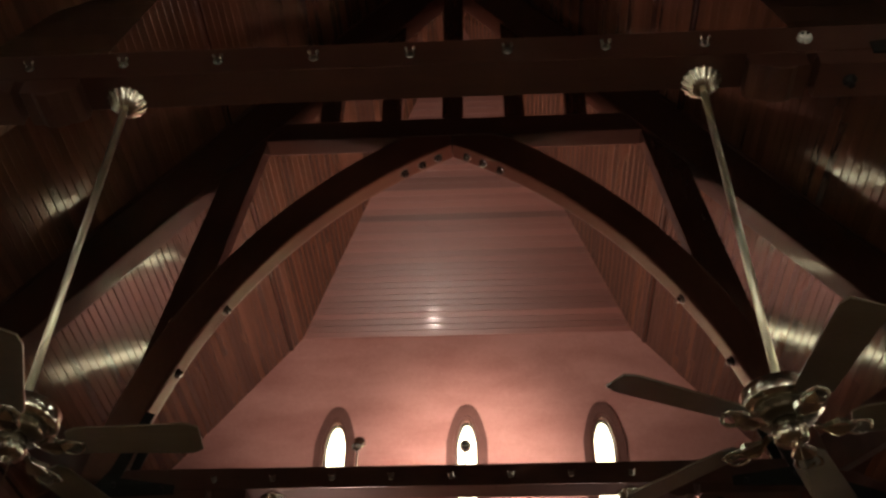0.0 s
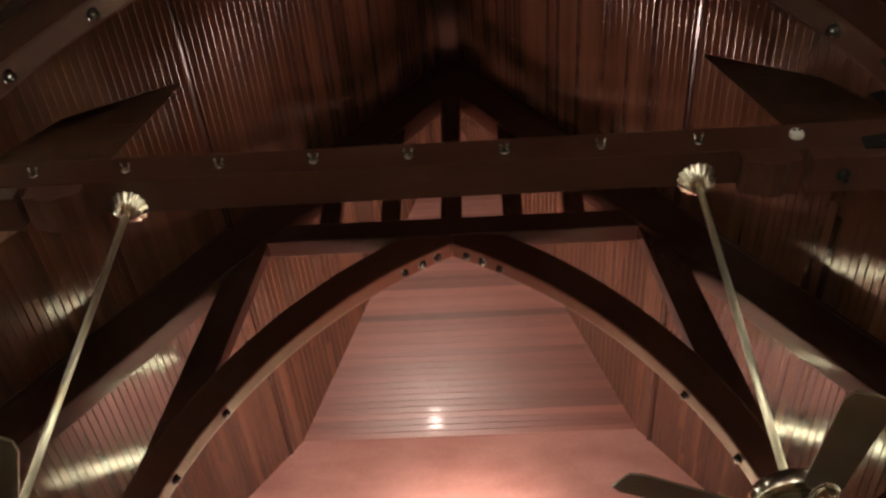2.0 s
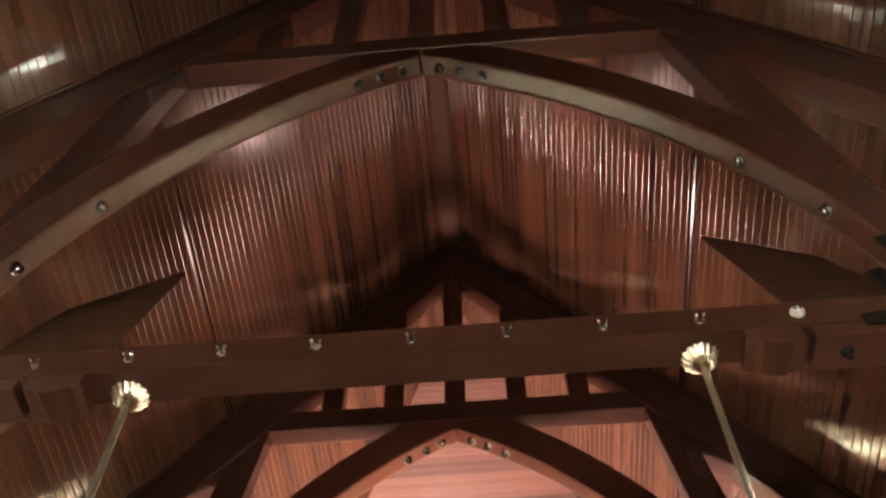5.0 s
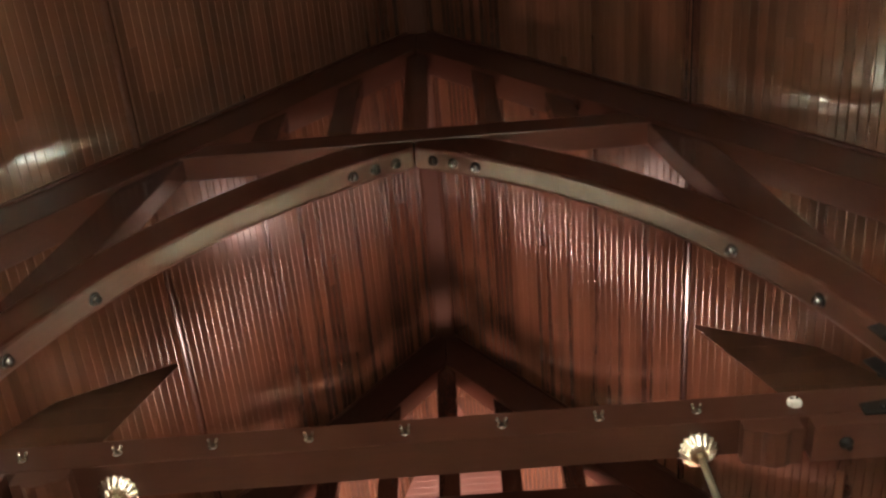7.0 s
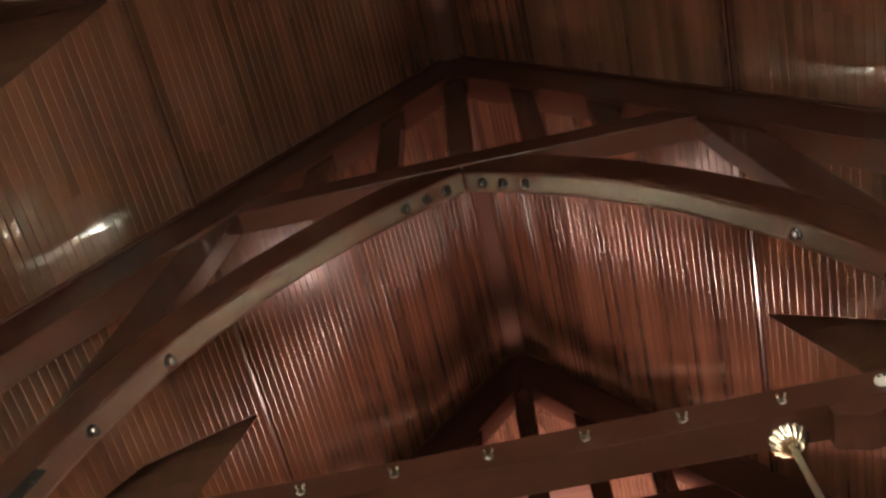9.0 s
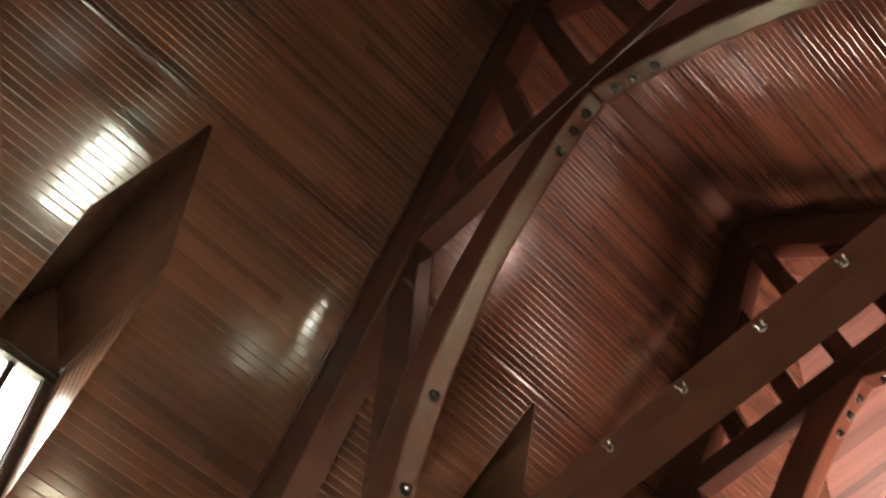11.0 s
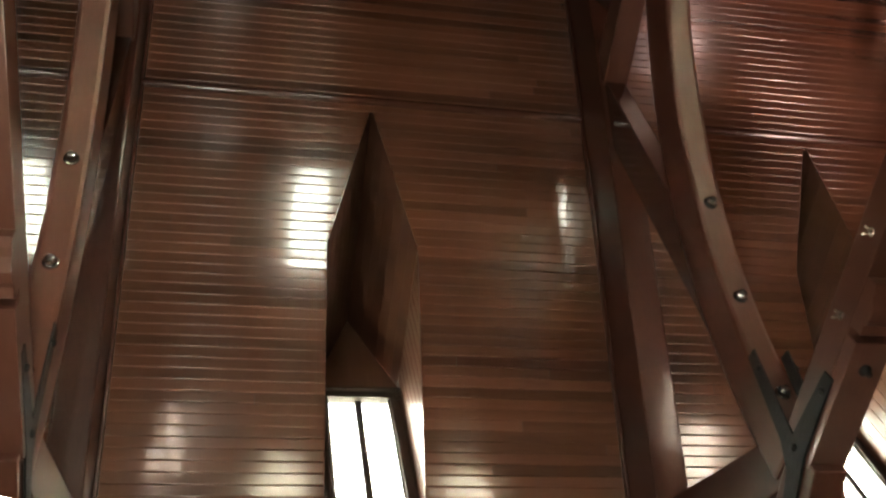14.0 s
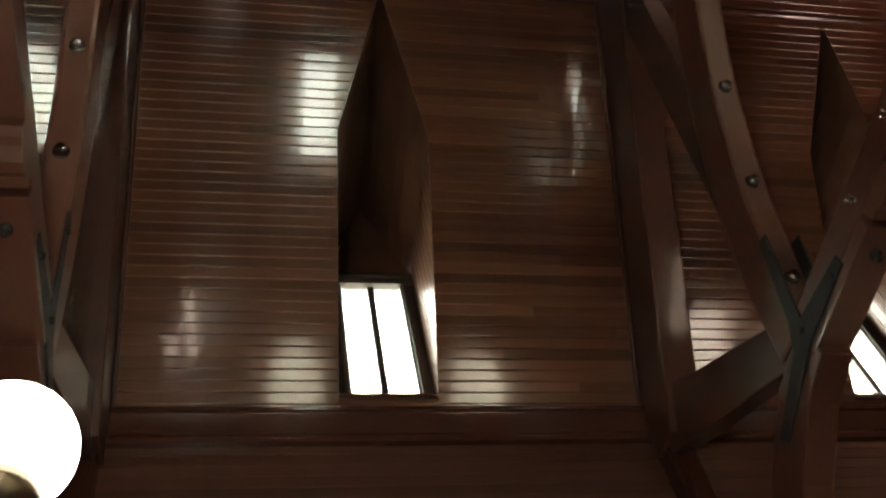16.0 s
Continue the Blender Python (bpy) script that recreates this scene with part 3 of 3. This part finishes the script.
        part("motif", rotated_panel(side, [(c - 0.028, zc), (c, zc - 0.05), (c + 0.028, zc), (c, zc + 0.05)], D_WALL + 0.012, 0.004, 0), ROSEGLASS, win, "small rose-coloured stained glass motif")
    part("mullion", rotated_panel(side, [(-0.03, zl), (0.03, zl), (0.03, 8.54), (-0.03, 8.54)], D_WALL - 0.01, 0.05), FRAMEWOOD, win)
    part("bottom_rail", rotated_panel(side, [(-fw, zl + 0.02), (fw, zl + 0.02), (fw, zl + 0.05), (-fw, zl + 0.05)], D_WALL - 0.008, 0.05), FRAMEWOOD, win)
    return d


def slope_lining(side, e, zr, ze, W):
    """Boards under one slope of the dormer's own roof, running out from the main ceiling."""
    bm = bmesh.new()
    n = 7
    for i in range(n):
        for s0, s1, h0, h1 in ((i, i + 0.06, 0.006, 0), (i + 0.06, i + 0.94, 0, 0), (i + 0.94, i + 1, 0, 0.006)):
            q = []
            for s, h in ((s0, h0), (s1, h1)):
                t = s / n
                y, z, x = e * D_HALF * t, zr + (ze - zr) * t + h, D_TIP + (D_EAVE - D_TIP) * t
                q += [(side * x, y, z), (side * W, y, z)]
            v = [bm.verts.new(p) for p in (q[0], q[1], q[3], q[2])]
            bm.faces.new(v)
    return bm


for side in (-1, 1):
    first = None
    for y in DORMERS:
        if first is None:
            first = dormer(side)
            first.location = (0, y, 0)
        else:
            copy_thing(first, Matrix.Translation((0, y, 0)))


# ---------------------------------------------------------------- trusses
ARCH_IN = [(0.0, 9.5), (1.62, 8.15), (2.68, 5.8)]
ARCH_BOLTS = [(0.188, 9.46), (0.349, 9.35), (0.537, 9.24), (2.16, 7.45), (2.47, 6.73), (2.65, 5.98)]


def truss():
    t = thing("roof_truss", "dark varnished timber roof truss with arched braces and iron straps", "roof truss", "roof trusses", at=(0, 0, 0))
    for s in (-1, 1):
        m = lambda pts: [(s * x, z) for x, z in pts]
        part("rafter", prism(m([(0, 12.42), (0, RIDGE + 0.05), (4.62, roof_z(4.62) + 0.05), (4.62, 12.42 - PITCH * 4.62 + 0.45), (4.32, 12.42 - PITCH * 4.32)]), -0.03, 0.23, 0.015), BEAM_D, t)
        for y, e in ((-0.03, -1), (0.23, 1)):
            part("cove_moulding", prism(m([(0.05, RIDGE - 0.05 - PITCH * 0.05), (4.52, roof_z(4.52) - 0.05), (4.52, roof_z(4.52) + 0.03), (0.05, RIDGE + 0.03 - PITCH * 0.05)]), *sorted((y, y + e * 0.03)), 0.01), BEAM_D, t)
        # raking post from the collar's end to the foot of the arch
        part("raking_post", prism(m([(1.98, 9.66), (2.3, 9.75), (2.92, 5.72), (2.79, 5.72), (2.355, 7.2)]), 0.012, 0.188, 0.012), BEAM_Z, t)
        # arched brace
        cx, cz, r = arc3(*ARCH_IN)
        a0, a1 = math.atan2(9.5 - cz, 0 - cx), math.atan2(5.6 - cz, 2.74 - cx)
        inner = [(cx + r * math.cos(a0 + (a1 - a0) * k / 22), cz + r * math.sin(a0 + (a1 - a0) * k / 22)) for k in range(23)]
        outer = []
        for k in range(23):
            a = a0 + (a1 - a0) * k / 22
            rr = r + 0.4 - 0.1 * k / 22
            x, z = cx + rr * math.cos(a), cz + rr * math.sin(a)
            if x > 0.0:
                outer.append((x, min(z, 9.66)))
        inner[0] = (0.0, inner[0][1])
        pts = inner + outer[::-1] + [(0.0, 9.66)]
        part("arched_brace", prism(m(pts), 0.0, 0.2, 0.03), BRACE, t)
        # strut up to the wall head, brace down to the wall
        part("wall_strut", prism(m([(2.72, 5.42), (2.72, 5.74), (4.1, 6.72), (4.62, 6.86), (4.62, 6.5)]), 0.02, 0.18, 0.012), BEAM_D, t)
        low = [(2.7, 5.36), (3.0, 5.3), (3.4, 5.08), (3.8, 4.7), (4.2, 4.15), (4.5, 3.5), (4.63, 3.0)]
        up = [(4.63, 3.9), (4.4, 4.4), (4.05, 4.9), (3.6, 5.35), (3.15, 5.58), (2.7, 5.64)]
        part("lower_brace", prism(m(low + up), 0.005, 0.195, 0.012), BEAM_D, t)
        part("wall_post", prism(m([(4.5, 2.6), (4.5, 6.6), (4.655, 6.6), (4.655, 2.6)]), -0.01, 0.21, 0.012), BEAM_Z, t)
        # iron: plates along the arch, along the tie and down the brace
        for y, e in ((0.0, -1), (0.2, 1)):
            plate = [(2.58, 6.25), (2.5, 6.22), (2.66, 5.62), (2.2, 5.55), (2.2, 5.47), (2.7, 5.46), (3.3, 5.3), (3.34, 5.38), (2.86, 5.56), (2.76, 5.7)]
            part("iron_strap", prism(m(plate), *sorted((y + e * 0.001, y + e * 0.014)), 0.003), IRON, t, "black iron strap plate")
            for x, z in ((2.55, 6.1), (2.3, 5.51), (2.7, 5.56), (3.2, 5.38)):
                b = lathe([(0.02, 0), (0.02, 0.012), (0.012, 0.02)], 8, pose(s * x, y + e * 0.014, z, 90 if e < 0 else -90))
                part("strap_bolt", b, IRON, t, "iron bolt head")
        # deeper end of the tie beam
        bolster = [(1.62, 5.51), (1.62, 5.44), (1.66, 5.42), (1.7, 5.415), (1.72, 5.4), (1.76, 5.388), (1.81, 5.39), (1.84, 5.41), (1.895, 5.41), (1.895, 5.5),
                   (1.945, 5.5), (1.945, 5.415), (2.74, 5.415), (2.74, 5.51)]
        part("tie_bolster", prism(m(bolster), 0.004, 0.21, 0.004), BEAM, t)
        for x, yy in ((2.1, 0.105),):
            part("bolt", lathe([(0.034, 0), (0.034, -0.012), (0.028, -0.02), (0.016, -0.03), (0.016, -0.05), (0.008, -0.054)], 12, Matrix.Translation((s * x, yy, 5.415))), IRON, t, "dark bolt with washer")
        for x, z in ARCH_BOLTS:
            nx, nz = cx - x, cz - z
            ln = math.hypot(nx, nz)
            nx, nz = nx / ln, nz / ln
            px, pz = cx - nx * r, cz - nz * r
            rot = Vector((s * nx, 0, nz)).to_track_quat("Z", "Y").to_matrix().to_4x4()
            b = lathe([(0.048, 0), (0.048, 0.008), (0.036, 0.012), (0.036, 0.036), (0.026, 0.05), (0.012, 0.054)], 12, Matrix.Translation((s * px, 0.1, pz)) @ rot)
            part("bolt", b, BOLTSTEEL, t, "steel bolt with washer")
        for x, w in ((0.67, 0.22), (1.34, 0.23)):
            part("post", prism(m([(x - w / 2, 9.9), (x - w / 2, 12.44 - PITCH * (x - w / 2)), (x + w / 2, 12.44 - PITCH * (x + w / 2)), (x + w / 2, 9.9)]), 0.015, 0.185, 0.01), BEAM_Z, t)
    part("king_post", prism([(-0.115, 9.9), (-0.115, 12.4), (0.115, 12.4), (0.115, 9.9)], 0.01, 0.19, 0.01), BEAM_Z, t)
    part("collar", prism([(-2.1, 9.64), (2.1, 9.64), (1.9, 9.92), (-1.9, 9.92)], -0.006, 0.206, 0.012), BEAM, t)
    part("tie_beam", prism([(-2.76, 5.51), (2.76, 5.51), (2.76, 5.7), (-2.76, 5.7)], 0, 0.206, 0.004), BEAM, t)
    return t


first = truss()
first.location = (0, T1, 0)
for k in (-2, -1, 1):
    copy_thing(first, Matrix.Translation((0, T1 + BAY * k, 0)))


# small hooks along the face of the tie beams
def tie_hook():
    h = thing("hook", "small bright steel double hook on the tie beam", "hook", "hooks on the tie beam")
    part("plate", lathe([(0.026, 0), (0.026, 0.004), (0.02, 0.008)], 12, pose(0, 0, 0, 90)), HOOKSTEEL, h)
    for s in (-1, 1):
        part("prong", lathe([(0.006, 0), (0.006, 0.012), (0.01, 0.02), (0.009, 0.03), (0.004, 0.036)], 8, pose(s * 0.014, -0.006, 0.004, 65, 0, s * 15)), HOOKSTEEL, h)
    return h


HOOK = 0.475
first = None
for y in (T1, T1 + BAY):
    for i in range(-4, 4):
        at = Matrix.Translation((i * HOOK + 0.008, y - 0.001, 5.592))
        if first is None:
            first = tie_hook()
            first.matrix_world = at
        else:
            copy_thing(first, at)
r = thing("insulator", "white porcelain fitting on the tie beam", "fitting")
part("body", lathe([(0.037, 0), (0.037, 0.014), (0.03, 0.026), (0.015, 0.03)], 16, pose(0, 0, 0, 90)), PORCELAIN, r)
part("screw", lathe([(0.008, 0.022), (0.008, 0.034), (0.004, 0.036)], 8, pose(-0.013, 0, 0.006, 90)), IRON, r)
part("screw", lathe([(0.008, 0.022), (0.008, 0.034), (0.004, 0.036)], 8, pose(0.013, 0, 0.006, 90)), IRON, r)
r.location = (4 * HOOK + 0.008, T1 - 0.001, 5.6)


# ---------------------------------------------------------------- ceiling fans
def fan(turn):
    f = thing("ceiling_fan", "antique brass ceiling fan with dark wooden blades on a long rod", "ceiling fan", "ceiling fans")
    smooth(part("canopy", lathe([(0.03, -0.075), (0.045, -0.072), (0.07, -0.045), (0.092, -0.016), (0.1, -0.006), (0.1, 0.0)], 64, None, 16, 0.06), BRASS, f, "fluted brass canopy"))
    smooth(part("rod", lathe([(0.0165, -1.835), (0.0165, -0.09)], 16), RODBRASS, f))
    smooth(part("collar", lathe([(0.03, -1.815), (0.036, -1.805), (0.036, -1.765), (0.022, -1.745)], 20), BRASS, f))
    smooth(part("motor_housing", lathe([(0.11, -1.89), (0.146, -1.886), (0.151, -1.879), (0.151, -1.826), (0.146, -1.82), (0.1, -1.812), (0.03, -1.8)], 48), BRASS, f, "polished brass motor drum"))
    smooth(part("vent_band", lathe([(0.07, -1.94), (0.1, -1.936), (0.112, -1.92), (0.1, -1.91), (0.108, -1.898), (0.1, -1.888)], 60, None, 20, 0.03), DARKBRASS, f))
    smooth(part("switch_housing", lathe([(0.025, -2.03), (0.05, -2.027), (0.062, -2.01), (0.064, -1.985), (0.05, -1.955), (0.055, -1.938)], 48, None, 10, 0.05), AGEDBRASS, f, "fluted dark brass switch housing"))
    smooth(part("finial", lathe([(0.004, -2.045), (0.01, -2.042), (0.012, -2.032), (0.02, -2.028)], 12), AGEDBRASS, f))
    for k in range(5):
        rz = Matrix.Rotation(radians(turn + 72 * k), 4, "Z")
        bm = bmesh.new()
        L0, L1, n = 0.215, 0.715, 12
        lo, hi = [], []
        for side in (-1, 1):
            for i in range(n + 1):
                q = i / n
                x = L0 + (L1 - L0) * (q if side > 0 else 1 - q)
                w = 0.064 + 0.014 * (x - L0) / (L1 - L0)
                d = (L1 - x)
                if d < 0.05:
                    w *= 0.72 + 0.28 * math.sqrt(max(0, 1 - ((0.05 - d) / 0.05) ** 2))
                if x - L0 < 0.03:
                    w *= 0.7 + 0.3 * (x - L0) / 0.03
                lo.append(bm.verts.new((x, -side * w, -0.004)))
                hi.append(bm.verts.new((x, -side * w, 0.004)))
        m = len(lo)
        bm.faces.new(lo), bm.faces.new(hi[::-1])
        for i in range(m):
            bm.faces.new((lo[i], hi[i], hi[(i + 1) % m], lo[(i + 1) % m]))
        bmesh.ops.recalc_face_normals(bm, faces=bm.faces)
        bm.transform(rz @ Matrix.Translation((0, 0, -1.96)) @ Matrix.Rotation(radians(-12), 4, "X"))
        blade = part("blade", bm, BLADE, f, "dark wooden blade")
        # cast blade iron: a leaf on a short arm, with two curled prongs under the blade
        bm = bmesh.new()
        outline = [(0.085, 0.014), (0.115, 0.012), (0.14, 0.03), (0.165, 0.046), (0.185, 0.04), (0.2, 0.024), (0.225, 0.02), (0.25, 0.0)]
        pts = outline + [(x, -y) for x, y in outline[-2::-1]]
        for zz in (0, 1):
            ring = [bm.verts.new((x, y, -1.963 - 0.02 * math.sin(math.pi * (x - 0.085) / 0.165) - 0.012 * zz + 0.25 * abs(y) * (1 - zz))) for x, y in pts]
            if zz:
                for i in range(len(pts)):
                    bm.faces.new((prev[i], prev[(i + 1) % len(pts)], ring[(i + 1) % len(pts)], ring[i]))
                bm.faces.new(ring)
            else:
                bm.faces.new(ring[::-1])
            prev = ring
        bmesh.ops.recalc_face_normals(bm, faces=bm.faces)
        bm.transform(rz)
        iron = part("blade_iron", bm, AGEDBRASS, f, "leaf-shaped cast brass blade holder")
        for yy in (-1, 1):
            bm = bmesh.new()
            prev = None
            for i in range(11):
                a = math.pi * (0.1 + 1.15 * i / 10)
                x, y = 0.235 - 0.045 * math.cos(a), yy * (0.012 + 0.034 * math.sin(a))
                z = -1.975 - 0.016 * math.sin(a * 0.8)
                ring = [bm.verts.new((x + 0.007 * math.cos(2 * math.pi * j / 6), y + 0.007 * math.sin(2 * math.pi * j / 6), z + 0.006 * math.sin(2 * math.pi * j / 6 + 1))) for j in range(6)]
                if prev:
                    for j in range(6):
                        bm.faces.new((prev[j], prev[(j + 1) % 6], ring[(j + 1) % 6], ring[j]))
                prev = ring
            bm.transform(rz)
            smooth(part("prong", bm, AGEDBRASS, iron))
    bm = lathe([(0.0025, -2.35), (0.0025, -2.02)], 6, Matrix.Translation((0.02, 0, 0)))
    part("pull_chain", bm, DARKBRASS, f)
    return f


for x, y, turn in ((-3 * HOOK, T1 + 0.16, 0), (3 * HOOK, T1 + 0.16, 206), (-3 * HOOK, T1 + BAY + 0.16, 30), (3 * HOOK, T1 + BAY + 0.16, 50)):
    f = fan(turn)
    f.location = (x, y, 5.51)


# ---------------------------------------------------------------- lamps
# pole and base are added below the globe, out of view
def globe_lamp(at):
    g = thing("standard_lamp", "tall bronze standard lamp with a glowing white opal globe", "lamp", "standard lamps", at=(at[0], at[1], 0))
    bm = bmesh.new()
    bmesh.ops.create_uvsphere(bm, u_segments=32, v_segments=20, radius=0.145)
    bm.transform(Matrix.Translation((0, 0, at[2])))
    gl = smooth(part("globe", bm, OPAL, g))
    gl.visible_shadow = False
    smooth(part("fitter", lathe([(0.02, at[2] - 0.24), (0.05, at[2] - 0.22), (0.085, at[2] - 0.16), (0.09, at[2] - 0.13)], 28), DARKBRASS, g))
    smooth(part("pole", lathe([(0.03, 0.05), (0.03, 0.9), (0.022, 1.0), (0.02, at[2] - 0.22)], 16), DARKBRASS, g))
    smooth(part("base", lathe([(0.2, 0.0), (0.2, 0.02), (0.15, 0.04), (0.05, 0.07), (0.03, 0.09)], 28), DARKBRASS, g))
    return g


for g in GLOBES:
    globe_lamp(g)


# bodies for the added helper spots, all out of view
def uplighter(at):
    u = thing("uplighter", "added tall bronze lamp with an open bowl shade, unseen, to brighten the roof", "lamp", "standing uplighters", at=(at[0], at[1], 0))
    bowl = [(0.03, at[2] - 0.2), (0.09, at[2] - 0.17), (0.15, at[2] - 0.09), (0.175, at[2]), (0.168, at[2]), (0.14, at[2] - 0.085), (0.08, at[2] - 0.155), (0.02, at[2] - 0.17)]
    smooth(part("bowl", lathe(bowl, 32), DARKBRASS, u))
    smooth(part("pole", lathe([(0.024, 0.06), (0.02, 1.2), (0.018, at[2] - 0.19)], 16), DARKBRASS, u))
    smooth(part("base", lathe([(0.2, 0.0), (0.2, 0.02), (0.15, 0.04), (0.05, 0.07), (0.024, 0.09)], 28), DARKBRASS, u))
    return u


for g in ADDED_UPLIGHTS:
    uplighter(g)


def spotlight(at, aim):
    sp = thing("spotlight", "small chromed spotlight standing on the tie beam", "spotlight", "spotlights on the tie beam")
    can = look((0, 0, 0.0), Vector(aim) - Vector(at))
    smooth(part("can", lathe([(0.012, 0.075), (0.034, 0.068), (0.04, 0.04), (0.042, -0.045), (0.05, -0.07), (0.044, -0.07), (0.038, -0.04), (0.014, -0.015)], 24, can), STEEL, sp))
    part("yoke", box(-0.008, 0.008, -0.012, 0.012, -0.25, -0.02, 0.004), STEEL, sp)
    part("base", lathe([(0.05, -0.262), (0.05, -0.25), (0.02, -0.24)], 16), STEEL, sp)
    sp.location = at
    return sp


for sp, aim in zip(SPOTS, AIMS):
    spotlight((sp[0], sp[1] - 0.12, sp[2]), aim)
